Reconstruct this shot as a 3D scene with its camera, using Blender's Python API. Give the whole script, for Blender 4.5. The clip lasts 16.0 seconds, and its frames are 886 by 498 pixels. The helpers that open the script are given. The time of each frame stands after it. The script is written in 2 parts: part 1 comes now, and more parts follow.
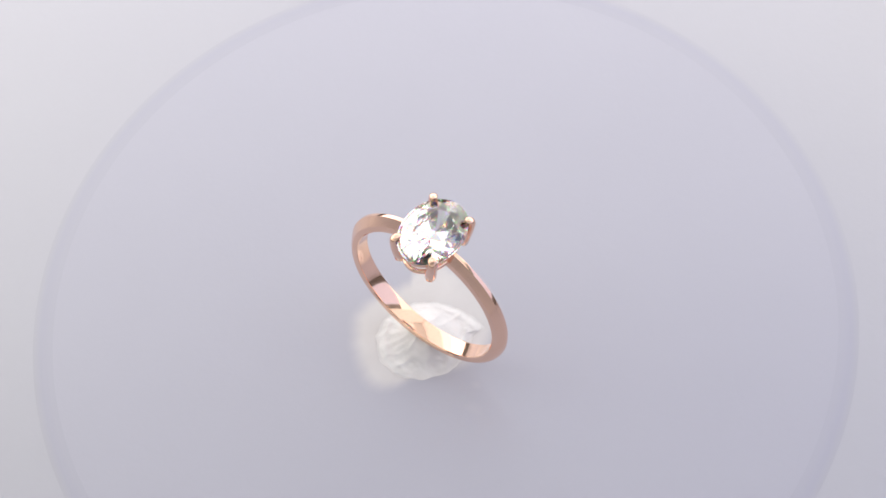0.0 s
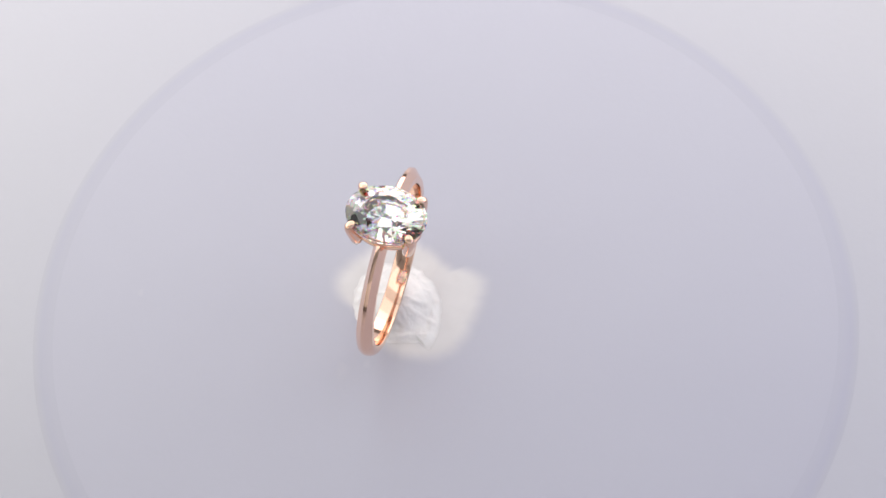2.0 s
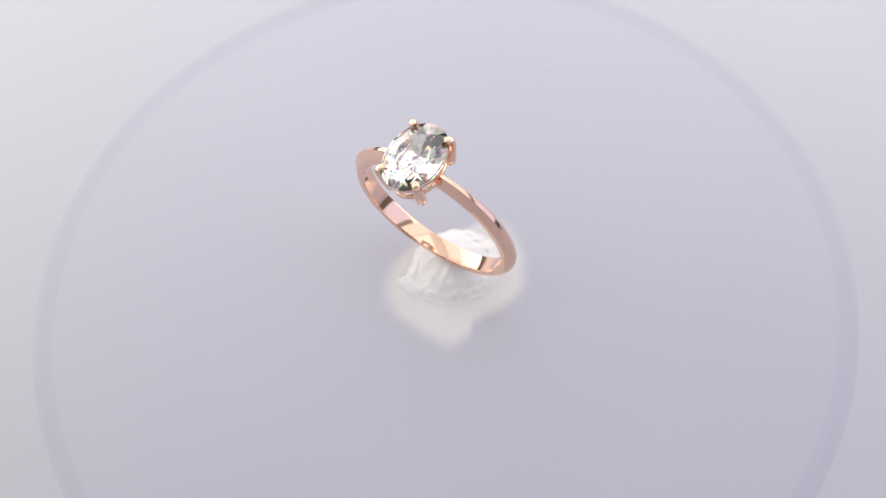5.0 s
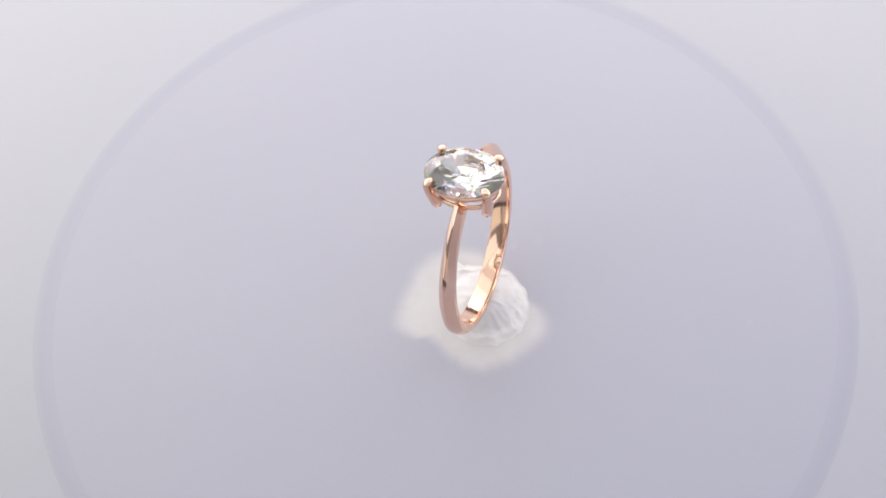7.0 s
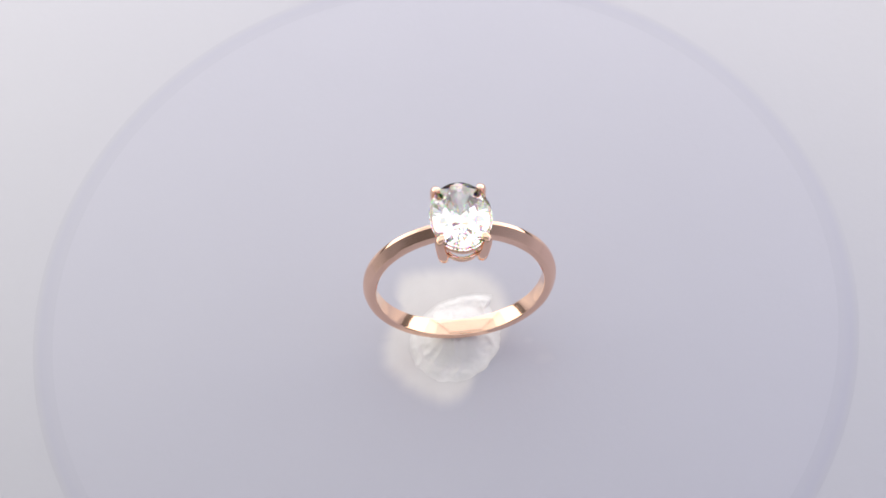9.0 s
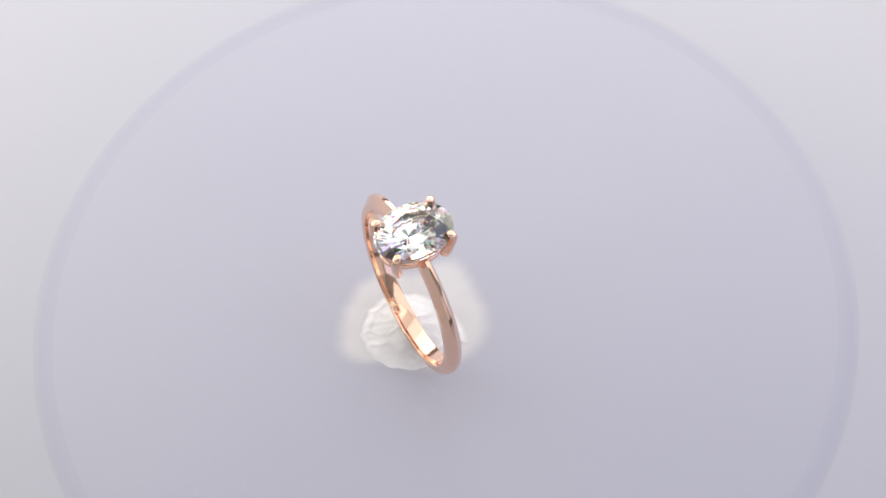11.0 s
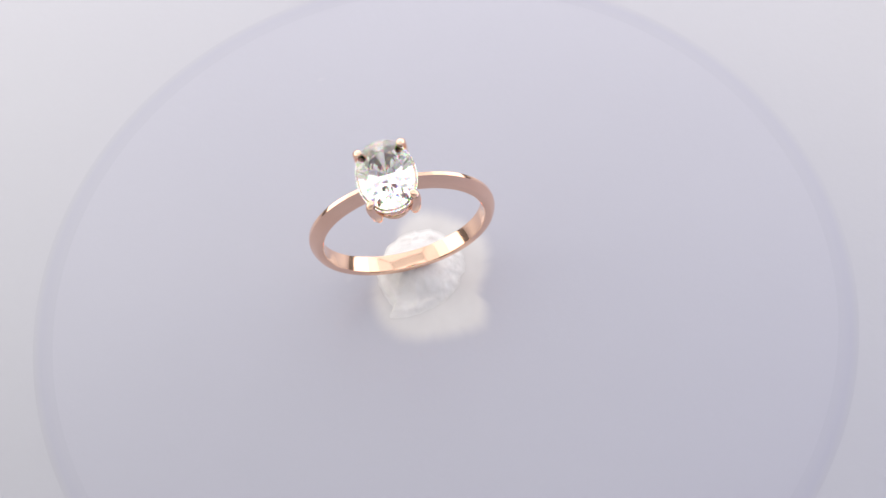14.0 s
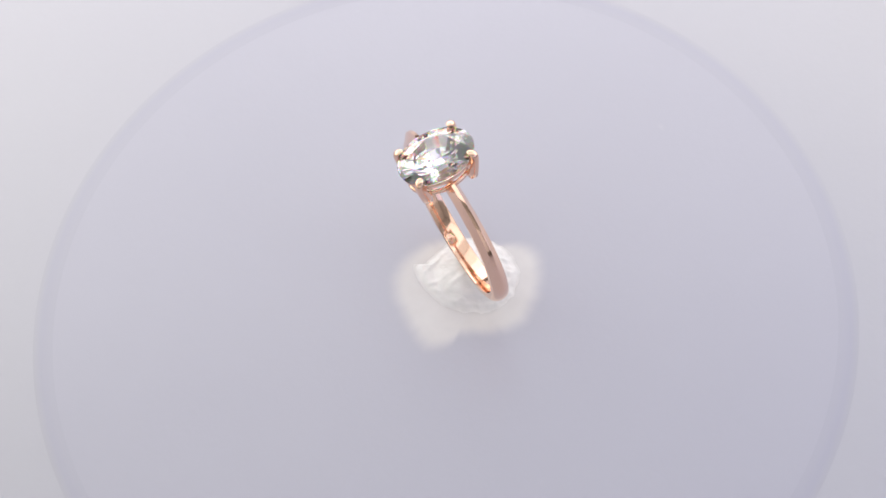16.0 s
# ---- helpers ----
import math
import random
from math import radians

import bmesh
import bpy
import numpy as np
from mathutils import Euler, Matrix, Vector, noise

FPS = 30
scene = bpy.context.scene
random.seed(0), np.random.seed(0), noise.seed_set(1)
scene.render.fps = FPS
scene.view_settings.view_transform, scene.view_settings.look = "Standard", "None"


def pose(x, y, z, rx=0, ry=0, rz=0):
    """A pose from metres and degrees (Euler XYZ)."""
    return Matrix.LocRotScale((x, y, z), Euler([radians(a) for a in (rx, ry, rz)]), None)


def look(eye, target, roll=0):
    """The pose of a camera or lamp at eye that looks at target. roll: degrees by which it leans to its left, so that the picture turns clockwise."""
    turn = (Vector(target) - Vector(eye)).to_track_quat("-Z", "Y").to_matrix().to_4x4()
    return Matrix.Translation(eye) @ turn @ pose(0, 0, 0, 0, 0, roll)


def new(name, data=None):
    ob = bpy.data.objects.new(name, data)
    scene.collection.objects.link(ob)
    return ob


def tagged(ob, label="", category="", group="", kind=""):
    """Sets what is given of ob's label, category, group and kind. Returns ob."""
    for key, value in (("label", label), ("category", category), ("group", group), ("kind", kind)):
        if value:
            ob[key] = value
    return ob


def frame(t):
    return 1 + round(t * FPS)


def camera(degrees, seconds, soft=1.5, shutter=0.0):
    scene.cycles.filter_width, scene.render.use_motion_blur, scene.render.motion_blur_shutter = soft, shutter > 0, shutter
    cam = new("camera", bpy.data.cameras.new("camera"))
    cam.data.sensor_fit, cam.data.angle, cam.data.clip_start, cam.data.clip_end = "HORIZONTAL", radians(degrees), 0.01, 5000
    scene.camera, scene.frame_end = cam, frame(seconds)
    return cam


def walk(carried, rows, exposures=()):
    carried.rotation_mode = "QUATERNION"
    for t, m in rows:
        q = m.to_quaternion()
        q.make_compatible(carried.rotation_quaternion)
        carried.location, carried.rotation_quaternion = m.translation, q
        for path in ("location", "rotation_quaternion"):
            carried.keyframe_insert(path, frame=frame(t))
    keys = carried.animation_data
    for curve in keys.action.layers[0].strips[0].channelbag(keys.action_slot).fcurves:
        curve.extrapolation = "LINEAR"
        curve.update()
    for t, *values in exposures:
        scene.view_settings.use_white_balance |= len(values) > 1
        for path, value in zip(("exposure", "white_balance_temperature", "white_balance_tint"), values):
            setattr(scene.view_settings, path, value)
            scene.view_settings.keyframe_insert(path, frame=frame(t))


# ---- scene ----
cam = camera(27.0, 16.0, soft=1.6)
EYE, AIM = Vector((0.001026, -0.095224, 0.177878)), Vector((0.001026, 0.006729, 0.0))
VIEW = look(EYE, AIM, -7.59)
walk(cam, [(0.0, VIEW), (16.0, VIEW)])

MM = 0.001
TURN = math.radians(35.05)


def table_angle(t):
    """Degrees by which the turntable stands turned; its drive runs a little unevenly."""
    return (139.506 - 35.0123 * t + 0.9308 * math.cos(TURN * t) + 3.1872 * math.sin(TURN * t)
            + 0.4943 * math.cos(2 * TURN * t) - 0.3935 * math.sin(2 * TURN * t))


# ---- light ----
world = bpy.data.worlds.new("world")
scene.world = world
world.use_nodes = True
world.node_tree.nodes["Background"].inputs[0].default_value = (0.6, 0.6, 0.6, 1)
world.node_tree.nodes["Background"].inputs[1].default_value = 0.05
scene.view_settings.exposure = 0.04


def area_lamp(name, eye, aim, wide, deep, watts, colour):
    data = bpy.data.lights.new(name, "AREA")
    data.shape, data.size, data.size_y, data.energy, data.color = "RECTANGLE", wide, deep, watts, colour
    ob = new(name, data)
    ob.matrix_world = look(eye, aim)
    return ob


# glowing panels of a small white light tent: name, centre, the way it faces, width, height, radiance by colour
SX, BY, CZ, FY = 0.085, 0.105, 0.215, -0.115
PANELS = (
    ("back_strip", (0.0, BY, 0.038), (0, -1, 0), 0.168, 0.044, (2.60, 2.51, 2.46)),
    ("back_middle", (0.0, BY, 0.080), (0, -1, 0), 0.168, 0.040, (1.65, 1.60, 1.58)),
    ("back_panel", (0.0, BY, 0.157), (0, -1, 0), 0.168, 0.114, (1.02, 1.01, 1.01)),
    ("left_rear_strip", (-SX, 0.052, 0.038), (1, 0, 0), 0.105, 0.044, (2.40, 2.37, 1.96)),
    ("left_rear_middle", (-SX, 0.052, 0.080), (1, 0, 0), 0.105, 0.040, (1.55, 1.53, 1.35)),
    ("left_front_strip", (-SX, -0.052, 0.048), (1, 0, 0), 0.103, 0.064, (0.62, 0.62, 0.50)),
    ("left_panel", (-SX, 0.020, 0.157), (1, 0, 0), 0.168, 0.114, (0.90, 0.90, 0.88)),
    ("right_rear_strip", (SX, 0.052, 0.038), (-1, 0, 0), 0.105, 0.044, (2.40, 2.34, 2.04)),
    ("right_rear_middle", (SX, 0.052, 0.080), (-1, 0, 0), 0.105, 0.040, (1.55, 1.52, 1.40)),
    ("right_front_strip", (SX, -0.052, 0.048), (-1, 0, 0), 0.103, 0.064, (0.66, 0.70, 1.02)),
    ("right_panel", (SX, 0.020, 0.157), (-1, 0, 0), 0.168, 0.114, (0.90, 0.90, 0.90)),
    ("ceiling_back_panel", (0.0, 0.075, CZ), (0, 0, -1), 0.168, 0.06, (0.55, 0.55, 0.55)),
    ("ceiling_panel", (0.0, -0.010, CZ), (0, 0, -1), 0.168, 0.11, (1.20, 1.20, 1.20)),
)
for name, at, way, wide, tall, glow in PANELS:
    top = max(glow)
    area_lamp(name, at, Vector(at) + Vector(way), wide, tall, top * math.pi * wide * tall, [g / top for g in glow])


# ---- materials ----
def material(name):
    mat = bpy.data.materials.new(name)
    mat.use_nodes = True
    nodes, links = mat.node_tree.nodes, mat.node_tree.links
    return mat, nodes, links, nodes["Principled BSDF"]


def noise_node(nodes, links, scale, detail=4.0, rough=0.5):
    co = nodes.new("ShaderNodeTexCoord")
    n = nodes.new("ShaderNodeTexNoise")
    n.inputs["Scale"].default_value, n.inputs["Detail"].default_value = scale, detail
    n.inputs["Roughness"].default_value = rough
    links.new(co.outputs["Object"], n.inputs["Vector"])
    return n


def ramp_node(nodes, links, source, stops):
    r = nodes.new("ShaderNodeValToRGB")
    while len(r.color_ramp.elements) < len(stops):
        r.color_ramp.elements.new(0.5)
    for e, (at, c) in zip(r.color_ramp.elements, stops):
        e.position, e.color = at, (*c, 1)
    links.new(source, r.inputs[0])
    return r


def bump_node(nodes, links, source, strength, distance, shader):
    b = nodes.new("ShaderNodeBump")
    b.inputs["Strength"].default_value, b.inputs["Distance"].default_value = strength, distance
    links.new(source, b.inputs["Height"])
    links.new(b.outputs[0], shader.inputs["Normal"])


def acrylic(name, low, high, rough):
    mat, nodes, links, s = material(name)
    cloud = noise_node(nodes, links, 25.0, 3.0)
    tone = ramp_node(nodes, links, cloud.outputs[0], [(0.3, low), (0.7, high)])
    links.new(tone.outputs[0], s.inputs["Base Color"])
    s.inputs["Roughness"].default_value = rough
    fine = noise_node(nodes, links, 900.0, 3.0)
    bump_node(nodes, links, fine.outputs[0], 0.04, 0.0004, s)
    return mat


def edge_acrylic():
    """Edge of the clear acrylic: bluish in the middle of the ring, fading into the plate's white on both sides."""
    mat, nodes, links, s = material("acrylic_edge")
    co = nodes.new("ShaderNodeTexCoord")
    flat = nodes.new("ShaderNodeVectorMath")
    flat.operation = "MULTIPLY"
    flat.inputs[1].default_value = (1000, 1000, 0)
    far = nodes.new("ShaderNodeVectorMath")
    far.operation = "LENGTH"
    span = nodes.new("ShaderNodeMapRange")
    span.inputs["From Min"].default_value, span.inputs["From Max"].default_value = 43.1, 44.9
    links.new(co.outputs["Object"], flat.inputs[0])
    links.new(flat.outputs[0], far.inputs[0])
    links.new(far.outputs["Value"], span.inputs["Value"])
    tone = ramp_node(nodes, links, span.outputs[0], [(0.1, (0.410, 0.405, 0.485)), (0.45, (0.403, 0.398, 0.483)), (0.6, (0.403, 0.398, 0.483)), (1.0, (0.422, 0.417, 0.482))])
    links.new(tone.outputs[0], s.inputs["Base Color"])
    s.inputs["Roughness"].default_value = 0.7
    s.inputs["Specular IOR Level"].default_value = 0.15
    return mat


def rose_gold():
    mat, nodes, links, s = material("rose_gold")
    s.inputs["Metallic"].default_value = 1.0
    cloud = noise_node(nodes, links, 180.0, 3.0)
    tone = ramp_node(nodes, links, cloud.outputs[0], [(0.3, (0.90, 0.59, 0.44)), (0.7, (0.93, 0.63, 0.485))])
    links.new(tone.outputs[0], s.inputs["Base Color"])
    wear = noise_node(nodes, links, 1400.0, 4.0)
    gloss = ramp_node(nodes, links, wear.outputs[0], [(0.3, (0.07, 0.07, 0.07)), (0.75, (0.12, 0.12, 0.12))])
    links.new(gloss.outputs[0], s.inputs["Roughness"])
    ripple = noise_node(nodes, links, 260.0, 2.0)
    bump_node(nodes, links, ripple.outputs[0], 0.10, 0.0002, s)
    return mat


def gem():
    """Colourless stone; a small share of the light is split by colour, which gives it its fire."""
    mat, nodes, links, s = material("clear_stone")
    nodes.remove(s)
    total = None
    share = 0.075
    for colour, ior in (((1 - share, 1 - share, 1 - share, 1), 2.16), ((share, 0, 0, 1), 2.07), ((0, share, 0, 1), 2.16), ((0, 0, share, 1), 2.27)):
        glass = nodes.new("ShaderNodeBsdfGlass")
        glass.inputs["Color"].default_value, glass.inputs["IOR"].default_value = colour, ior
        glass.inputs["Roughness"].default_value = 0.0
        if total:
            both = nodes.new("ShaderNodeAddShader")
            links.new(total.outputs[0], both.inputs[0])
            links.new(glass.outputs[0], both.inputs[1])
            total = both
        else:
            total = glass
    links.new(total.outputs[0], nodes["Material Output"].inputs["Surface"])
    return mat


def wax_material():
    """White putty, crumpled."""
    mat, nodes, links, s = material("white_putty")
    cloud = noise_node(nodes, links, 300.0, 5.0)
    tone = ramp_node(nodes, links, cloud.outputs[0], [(0.3, (0.62, 0.60, 0.63)), (0.65, (0.74, 0.72, 0.75))])
    links.new(tone.outputs[0], s.inputs["Base Color"])
    s.inputs["Roughness"].default_value = 0.45
    s.inputs["Subsurface Weight"].default_value = 0.4
    s.inputs["Subsurface Scale"].default_value = 0.0012
    s.inputs["Subsurface Radius"].default_value = (1.0, 0.9, 0.9)
    crumple = noise_node(nodes, links, 700.0, 5.0, 0.6)
    bump_node(nodes, links, crumple.outputs[0], 0.28, 0.0004, s)
    return mat


def smear_material():
    """Putty rubbed into the plate: the thinner the film, the more of the plate's own colour comes through."""
    mat, nodes, links, s = material("smeared_putty")
    cloud = noise_node(nodes, links, 260.0, 4.0)
    tone = ramp_node(nodes, links, cloud.outputs[0], [(0.3, (0.55, 0.53, 0.56)), (0.7, (0.60, 0.58, 0.61))])
    thick = nodes.new("ShaderNodeAttribute")
    thick.attribute_name = "thickness"
    mix = nodes.new("ShaderNodeMix")
    mix.data_type = "RGBA"
    for source, socket in ((thick.outputs["Fac"], mix.inputs[0]), (tone.outputs[0], mix.inputs[7])):
        links.new(source, socket)
    mix.inputs[6].default_value = (0.412, 0.407, 0.487, 1)
    links.new(mix.outputs[2], s.inputs["Base Color"])
    s.inputs["Roughness"].default_value = 0.3
    return mat


GOLD, GEM = rose_gold(), gem()
STAMP = acrylic("oxidised_gold", (0.16, 0.09, 0.06), (0.22, 0.12, 0.08), 0.5)
WAX, SMEAR = wax_material(), smear_material()
DISC = acrylic("white_acrylic", (0.400, 0.395, 0.478), (0.412, 0.407, 0.490), 0.3)
RIM = edge_acrylic()
PAPER = acrylic("white_card", (0.416, 0.411, 0.476), (0.428, 0.423, 0.488), 0.3)
# white tent fabric coloured mid grey, to weaken the light it bounces back
DIM_LINER = acrylic("dimmed_tent_fabric", (0.30, 0.30, 0.30), (0.36, 0.36, 0.36), 0.9)
# paler than the other walls: an added reflector that brightens the stone
BOUNCE_WHITE = acrylic("bounce_fabric", (0.72, 0.72, 0.73), (0.78, 0.78, 0.79), 0.9)
GREY = acrylic("grey_board", (0.42, 0.42, 0.42), (0.48, 0.48, 0.48), 0.8)
FRAME = acrylic("dark_frame", (0.15, 0.14, 0.14), (0.20, 0.19, 0.19), 0.9)


# ---- mesh helpers (millimetres in, metres out) ----
def part(name, bm, mat, parent=None, label="", smooth=True):
    bmesh.ops.recalc_face_normals(bm, faces=bm.faces)
    me = bpy.data.meshes.new(name)
    bm.to_mesh(me)
    bm.free()
    me.transform(Matrix.Scale(MM, 4))
    for poly in me.polygons:
        poly.use_smooth = smooth
    me.materials.append(mat)
    ob = new(name, me)
    if parent:
        ob.parent = parent
    return tagged(ob, label)


def rings_mesh(rows, close_u=True, close_v=False):
    """A skin over rows of points; each row is a loop when close_u."""
    bm = bmesh.new()
    grid = [[bm.verts.new(p) for p in row] for row in rows]
    n = len(rows[0])
    count = len(rows) if close_v else len(rows) - 1
    for i in range(count):
        a, b = grid[i], grid[(i + 1) % len(rows)]
        for j in range(n if close_u else n - 1):
            k = (j + 1) % n
            bm.faces.new((a[j], a[k], b[k], b[j]))
    return bm, grid


def lathe(profile, steps):
    """A turned solid from (radius, z) pairs, closed at the axis by fans when a radius is 0."""
    rows = []
    for r, z in profile:
        rows.append([(r * math.cos(2 * math.pi * j / steps), r * math.sin(2 * math.pi * j / steps), z) for j in range(steps)])
    bm, grid = rings_mesh(rows)
    bmesh.ops.remove_doubles(bm, verts=bm.verts, dist=1e-6)
    return bm


def slab(x0, x1, y0, y1, z0, z1):
    bm = bmesh.new()
    bmesh.ops.create_cube(bm, size=1.0)
    for v in bm.verts:
        v.co = Vector(((x0, x1)[v.co.x > 0], (y0, y1)[v.co.y > 0], (z0, z1)[v.co.z > 0]))
    return bm


# ---- setting ----
def setting():
    """The card on which the turntable stands and the light box round it."""
    tagged(part("ground", slab(-340, 340, -340, 340, -6, -0.1), PAPER, smooth=False), "plain white card under the turntable", "ground", kind="structure")
    x, y, f, top = 92, 112, -122, 222
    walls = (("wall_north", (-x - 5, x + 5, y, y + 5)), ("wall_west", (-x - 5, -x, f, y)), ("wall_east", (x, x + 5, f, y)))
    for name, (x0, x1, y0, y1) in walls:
        tagged(part(name, slab(x0, x1, y0, y1, -0.1, top), DIM_LINER, smooth=False), "unseen light tent wall, its fabric darkened to cut bounced light", "wall", kind="structure")
    tagged(part("wall_south", slab(-x - 5, x + 5, f - 5, f, -0.1, 95), BOUNCE_WHITE, smooth=False), "unseen white front of the light tent, a reflector that brightens the stone", "wall", kind="structure")
    tagged(part("wall_south_upper", slab(-x - 5, x + 5, f - 5, f, 95, top), GREY, smooth=False), "grey board behind the camera", "wall", kind="structure")
    tagged(part("ceiling", slab(-x - 5, x + 5, -68, y + 5, top, top + 4), DIM_LINER, smooth=False), "unseen light tent top, its fabric darkened to cut bounced light", "ceiling", kind="structure")
    tagged(part("ceiling_front", slab(-x - 5, x + 5, f - 5, -68, top, top + 4), GREY, smooth=False), "grey board above the camera", "ceiling", kind="structure")
    # dark frame along the foot of the walls
    for x0, x1, y0, y1 in ((-x + 4, x - 4, y - 4, y), (-x, -x + 4, f, y), (x - 4, x, f, y), (-x + 4, x - 4, f, f + 4)):
        tagged(part("baseboard", slab(x0, x1, y0, y1, -0.1, 15), FRAME, smooth=False), "dark grey frame along the foot of the tent wall", "baseboard", kind="structure")


def turntable():
    table = tagged(new("turntable"), "round white acrylic display turntable with a bluish edge", "turntable")
    R = 44.0
    part("plate", lathe([(0, 0), (30, 0), (R - 1.2, 0), (R - 1.2, -0.1), (0, -0.1)], 160), DISC, table, smooth=False)
    part("edge_ring", lathe([(R - 1.2, 0.0), (R - 0.6, -0.005), (R, -0.02), (R + 0.5, -0.05), (R + 1.0, -0.085), (R + 1.0, -0.1), (R - 1.2, -0.1), (R - 1.2, 0.0)], 160), RIM, table, "translucent bluish edge", smooth=False)
    # faint residue left on the plate
    for x, y, r, most in ((-8.6, 6.4, 0.7, 0.10), (-9.6, 8.8, 1.0, 0.06), (-4.1, 33.2, 0.5, 0.10)):
        loop = [Vector((x + r * (1 + 0.8 * noise.noise((math.cos(a) * 1.3, math.sin(a) * 1.3, x))) * math.cos(a), y + 0.7 * r * math.sin(a)))
                for a in (2 * math.pi * k / 24 for k in range(24))]
        putty_layer("smudge", loop, Vector((x, y)), 0.012, 0.012, 0.95, table, "faint whitish smudge", 0.0, SMEAR, most)
    return table


# ---- the putty that holds the ring ----
def outline(corners, n, ripple, seed):
    """A smooth closed loop of n points through a few corners, with a small ripple."""
    m = len(corners)
    loop = []
    for k in range(n):
        u = k * m / n
        i, f = int(u), u - int(u)
        p = [Vector(corners[(i + d) % m]) for d in (-1, 0, 1, 2)]
        q = 0.5 * (2 * p[1] + (p[2] - p[0]) * f + (2 * p[0] - 5 * p[1] + 4 * p[2] - p[3]) * f * f
                   + (3 * p[1] - p[0] - 3 * p[2] + p[3]) * f ** 3)
        q += ripple * Vector((noise.noise((q.x * 1.1, q.y * 1.1, seed)), noise.noise((q.x * 1.1, q.y * 1.1, seed + 9))))
        loop.append(q)
    return loop


def ease(x):
    x = min(1.0, max(0.0, x))
    return x * x * (3 - 2 * x)


def putty_layer(name, loop, centre, brim, crown, fall, parent, label, rough, mat, most=1.0):
    """A pat of putty: rises to the brim over the outer share named by fall, and on to the crown in the middle."""
    rows, thick = [], []
    low = 0.04 if rough else 0.012
    shares = [1 - 0.024 * k for k in range(16)] + [0.58, 0.52, 0.46, 0.4, 0.34, 0.28, 0.22, 0.16, 0.1, 0.04]
    for s in shares:
        h = ease((1 - s) / fall)
        row = []
        for q in loop:
            p = centre + (q - centre) * s
            z = brim * h + (crown - brim) * h * ease(1.25 - (p - centre).length / 3.4)
            fold = 1 - 2 * abs(noise.noise((p.x * 0.55 + 4, p.y * 0.55, brim)))
            z += h * rough * (0.6 * noise.noise((p.x * 0.7, p.y * 0.7, brim)) + 0.5 * noise.noise((p.x * 2.0, p.y * 2.0, brim)) + max(0.0, fold) ** 4)
            row.append((p.x, p.y, max(z, low)))
        rows.append(row)
        thick.append(most * h)
    bm, grid = rings_mesh(rows)
    bm.faces.new(grid[-1])
    ob = part(name, bm, mat, parent, label)
    n = len(loop)
    att = ob.data.attributes.new("thickness", "FLOAT", "POINT")
    for i, a in enumerate(thick):
        for j in range(n):
            att.data[i * n + j].value = a
    return ob


def putty():
    pat = tagged(new("putty"), "lump of white putty pressed onto the turntable", "putty")
    base = [(1.2, 12.9), (4.2, 11.4), (6.7, 8.6), (7.9, 5.5), (6.6, 1.8), (5.0, -0.5), (5.0, -3.4), (3.4, -5.2), (-0.6, -5.0),
            (-4.4, -4.1), (-6.7, -2.4), (-7.8, 0.8), (-7.5, 3.7), (-5.7, 6.9), (-2.8, 9.5), (-1.1, 11.9)]
    top = [(-0.6, 9.8), (1.9, 9.2), (3.9, 6.9), (4.3, 4.4), (3.1, 2.1), (0.5, 0.1), (-2.9, -0.5), (-5.5, 0.0), (-5.2, 1.8), (-5.8, 4.4), (-4.8, 7.2), (-2.9, 9.0)]
    putty_layer("smear", outline(base, 128, 0.25, 3.0), Vector((-0.2, 3.8)), 0.02, 0.025, 0.24, pat, "thin blurred smear of putty", 0.0, SMEAR)
    putty_layer("lump", outline(top, 128, 0.3, 7.0), Vector((-0.9, 4.6)), 0.24, 1.7, 0.20, pat, "crumpled thick lump of putty", 0.16, WAX)
    return pat


# ---- the ring ----
DROP, OUTER, INNER = 12.39, 10.0, 8.62


def shank(ring):
    """Band, wide and round at the foot, narrow with a knife edge at the shoulders, where it swells up to the head."""
    rows = []
    steps = 160
    gap = math.radians(13)
    for k in range(steps + 1):
        a = math.pi / 2 + gap + (2 * math.pi - 2 * gap) * k / steps
        up = 0.5 + 0.5 * math.sin(a)
        w = 1.0 - 0.34 * up ** 1.6
        ro = OUTER - 0.05 + 0.75 * max(0.0, (up - 0.5) / 0.5) ** 1.5
        keen = min(1.0, max(0.0, (up - 0.3) / 0.35))
        side = INNER + 0.55 + 0.25 * up
        prof = [(INNER + 0.10, -w), (INNER + 0.02, -w + 0.07), (INNER, -w + 0.16), (INNER, w - 0.16), (INNER + 0.02, w - 0.07), (INNER + 0.10, w)]
        flank = []
        for u in (0.0, 0.12, 0.3, 0.5, 0.7, 0.84, 0.93, 1.0):
            b = u * math.pi / 2
            round_y, round_r = w * math.cos(b), side + (ro - side) * math.sin(b)
            v = min(1.0, u / 0.93)
            edge_y, edge_r = w + (0.19 - w) * v, side + (ro - 0.02 - side) * v
            if u > 0.95:
                edge_y, edge_r = 0.0, ro
            flank.append((round_r + (edge_r - round_r) * keen, round_y + (edge_y - round_y) * keen))
        prof += flank + [(r, -y) for r, y in reversed(flank[:-1])]
        rows.append([(r * math.cos(a), y, r * math.sin(a) - DROP) for r, y in prof])
    bm, grid = rings_mesh(rows)
    bm.faces.new(grid[0])
    bm.faces.new(grid[-1])
    ob = part("shank", bm, GOLD, ring, "tapered rose gold band with a soft knife edge")
    ob.data.set_sharp_from_angle(angle=math.radians(28))
    return ob


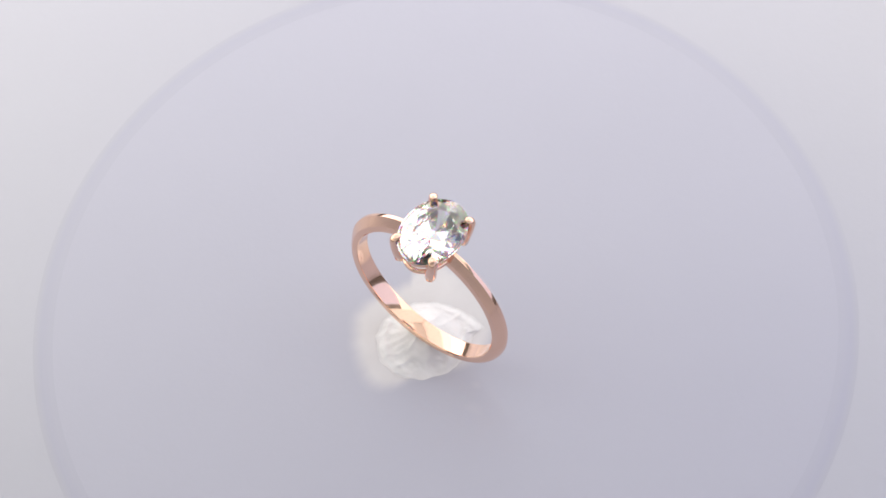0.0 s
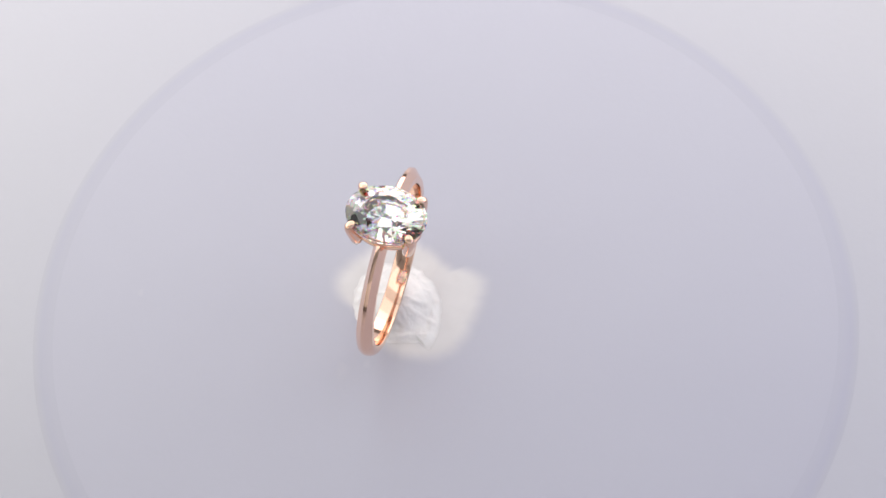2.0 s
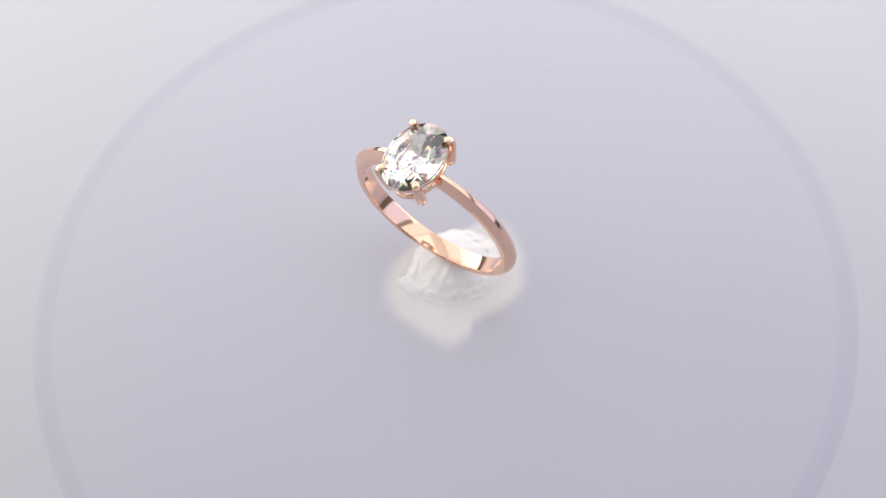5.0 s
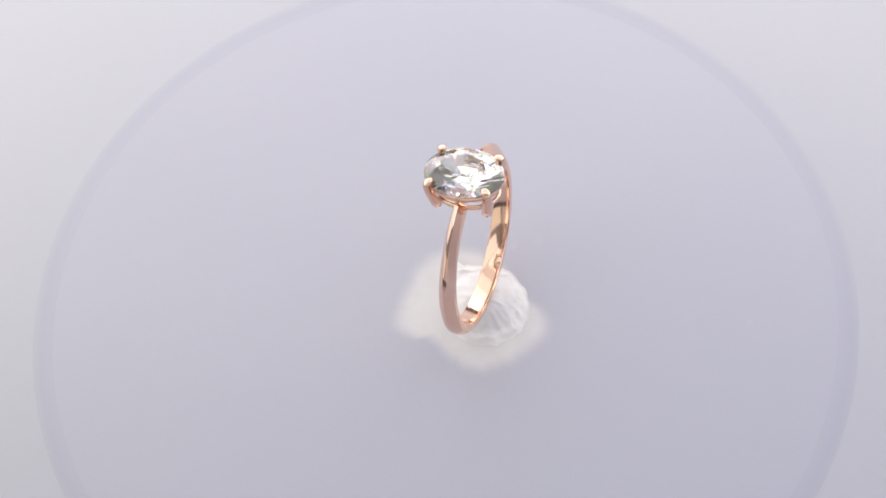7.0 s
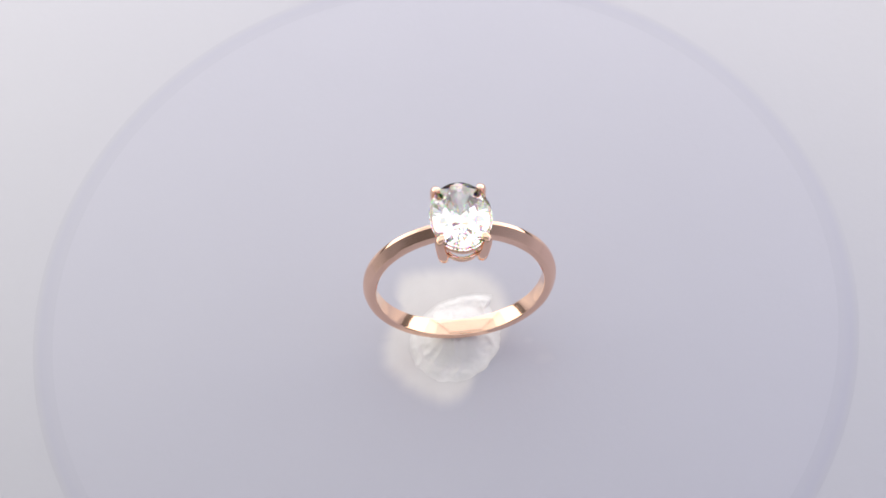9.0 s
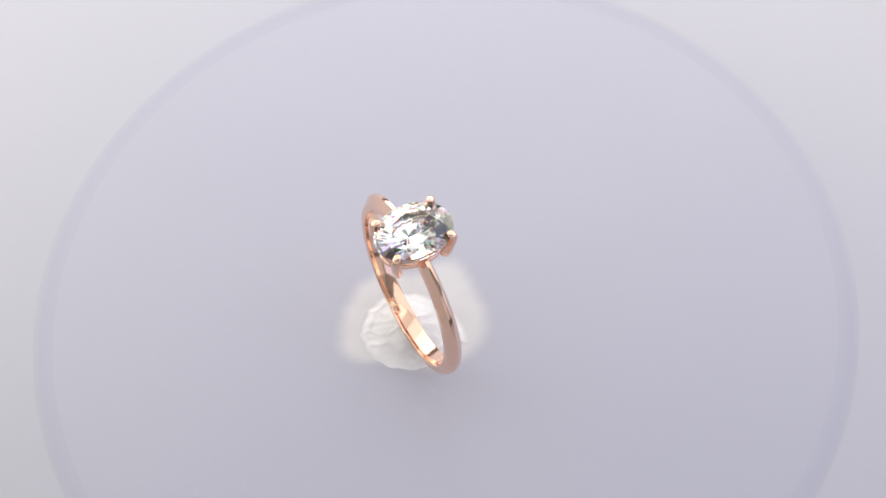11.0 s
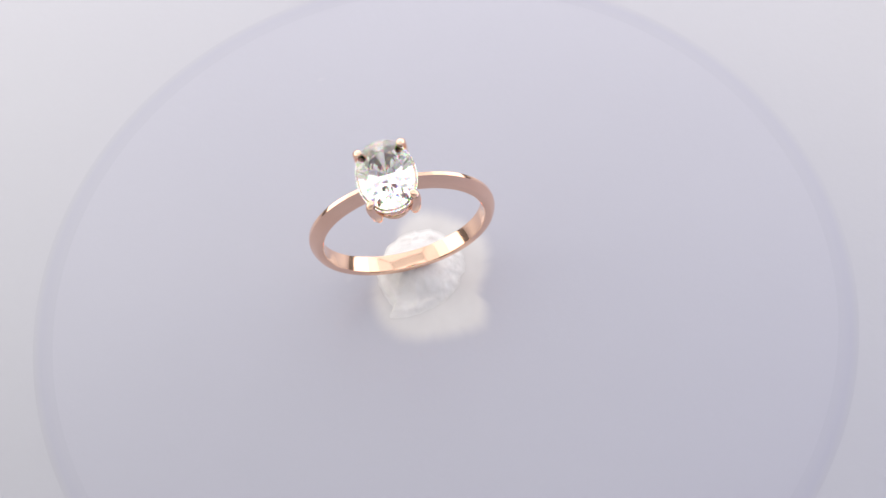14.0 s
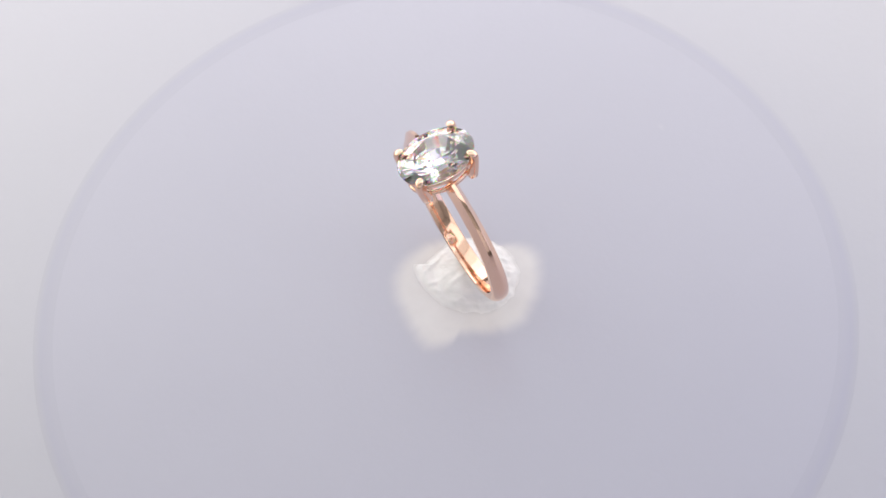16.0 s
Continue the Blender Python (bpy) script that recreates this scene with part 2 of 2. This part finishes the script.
def rail(ring, rx, ry, z, thick, tall):
    rows = []
    for k in range(96):
        a = 2 * math.pi * k / 96
        c, s = math.cos(a), math.sin(a)
        row = []
        for j in range(10):
            b = 2 * math.pi * j / 10
            d = thick * math.cos(b)
            row.append(((rx + d) * c, (ry + d) * s, z + tall * math.sin(b)))
        rows.append(row)
    bm, _ = rings_mesh(rows, close_v=True)
    return part("gallery_rail", bm, GOLD, ring)


def claw(ring, sx, sy):
    """One prong: rises from the lower rail, leans out, and ends in a bead folded over the stone."""
    spine = [(1.88, 2.62, -4.15, 0.36), (1.90, 2.64, -4.05, 0.55), (1.98, 2.74, -3.3, 0.60), (2.12, 2.92, -2.2, 0.58), (2.26, 3.06, -1.2, 0.52), (2.31, 3.11, -0.75, 0.47),
             (2.29, 3.09, -0.45, 0.45), (2.22, 3.00, -0.20, 0.42), (2.13, 2.89, -0.04, 0.34), (2.07, 2.81, 0.05, 0.20), (2.05, 2.79, 0.08, 0.03)]
    rows = []
    for x, y, z, r in spine:
        rows.append([(sx * x + r * math.cos(2 * math.pi * j / 14), sy * y + r * math.sin(2 * math.pi * j / 14), z) for j in range(14)])
    bm, grid = rings_mesh(rows)
    bm.faces.new(grid[0])
    bm.faces.new(grid[-1])
    return part("prong", bm, GOLD, ring)


def stone(ring):
    """Oval brilliant, eight by six millimetres, facet by facet."""
    rx, ry, zg, hc, dp, rt, rs = 3.1, 4.1, -0.78, 0.86, 2.8, 0.58, 0.80
    bm = bmesh.new()

    def at(r, deg, z):
        a = math.radians(deg)
        return bm.verts.new((rx * r * math.cos(a), ry * r * math.sin(a), z))

    c8 = math.cos(math.radians(22.5))
    T = [at(rt, 45 * k, zg + hc) for k in range(8)]
    S = [at(rs, 45 * k + 22.5, zg + 0.06 + (hc - 0.06) * (1 - rs * c8) / (1 - rt)) for k in range(8)]
    U = [at(1.0, 11.25 * k, zg + 0.06) for k in range(32)]
    D = [at(1.0, 11.25 * k, zg - 0.06) for k in range(32)]
    c16 = math.cos(math.radians(11.25))
    P = [at(0.33, 22.5 * k + 11.25, zg - 0.06 - dp * (1 - 0.33 * c16)) for k in range(16)]
    # a short keel along the stone's length in place of a point
    keel = 0.5
    for v in P:
        v.co.y += math.copysign(keel * 0.67, v.co.y) * min(1.0, abs(v.co.y))
    C1, C0 = bm.verts.new((0, keel, zg - 0.06 - dp)), bm.verts.new((0, -keel, zg - 0.06 - dp))
    bm.faces.new(T)
    for k in range(8):
        g = 4 * k
        n, p = (k + 1) % 8, (k - 1) % 8
        w = lambda i: i % 32
        bm.faces.new((T[k], T[n], S[k]))
        bm.faces.new((T[k], S[p], U[g], S[k]))
        for i in range(4):
            bm.faces.new((S[k], U[w(g + i)], U[w(g + i + 1)]))
            bm.faces.new((U[w(g + i)], D[w(g + i)], D[w(g + i + 1)], U[w(g + i + 1)]))
            bm.faces.new((P[(2 * k + i // 2) % 16], D[w(g + i)], D[w(g + i + 1)]))
    for k in range(16):
        tips = {0: (C1, C0), 8: (C0, C1)}.get(k, (C1 if k < 8 else C0,))
        bm.faces.new((P[(k - 1) % 16], D[2 * k], P[k]) + tips)
    return part("stone", bm, GEM, ring, "clear faceted oval stone", smooth=False)


def solitaire():
    ring = tagged(new("ring"), "rose gold solitaire ring with a clear oval stone held in putty", "ring")
    shank(ring)
    rail(ring, 2.70, 3.66, -1.5, 0.24, 0.36)
    rail(ring, 2.25, 3.3, -3.4, 0.26, 0.3)
    # worn stamp inside the band, a plain bar
    bar = slab(-0.03, 0.03, -0.16, 0.16, -0.32, 0.32)
    bmesh.ops.transform(bar, matrix=pose(0, 0, -DROP, 0, 5, 0) @ pose(-INNER, -0.35, 0), verts=bar.verts)
    part("hallmark", bar, STAMP, ring, "small dark stamped mark", smooth=False)
    for sx, sy in ((1, 1), (1, -1), (-1, 1), (-1, -1)):
        claw(ring, sx, sy)
    stone(ring)
    return ring


setting()
TABLE, PUTTY, RING = turntable(), putty(), solitaire()
HEAD = Matrix.Translation((-0.003059, 0.003227, 0.023852)) @ Matrix(((0.99343, 0.08013, -0.08166), (-0.08611, 0.99364, -0.07261), (0.07532, 0.07917, 0.99401))).to_4x4()


def motions():
    """The turntable and all that stands on it go round together."""
    times = [0.25 * k for k in range(65)]
    spin = [(t, pose(0, 0, 0, 0, 0, table_angle(t))) for t in times]
    walk(TABLE, spin)
    walk(PUTTY, spin)
    walk(RING, [(t, m @ HEAD) for t, m in spin])


motions()
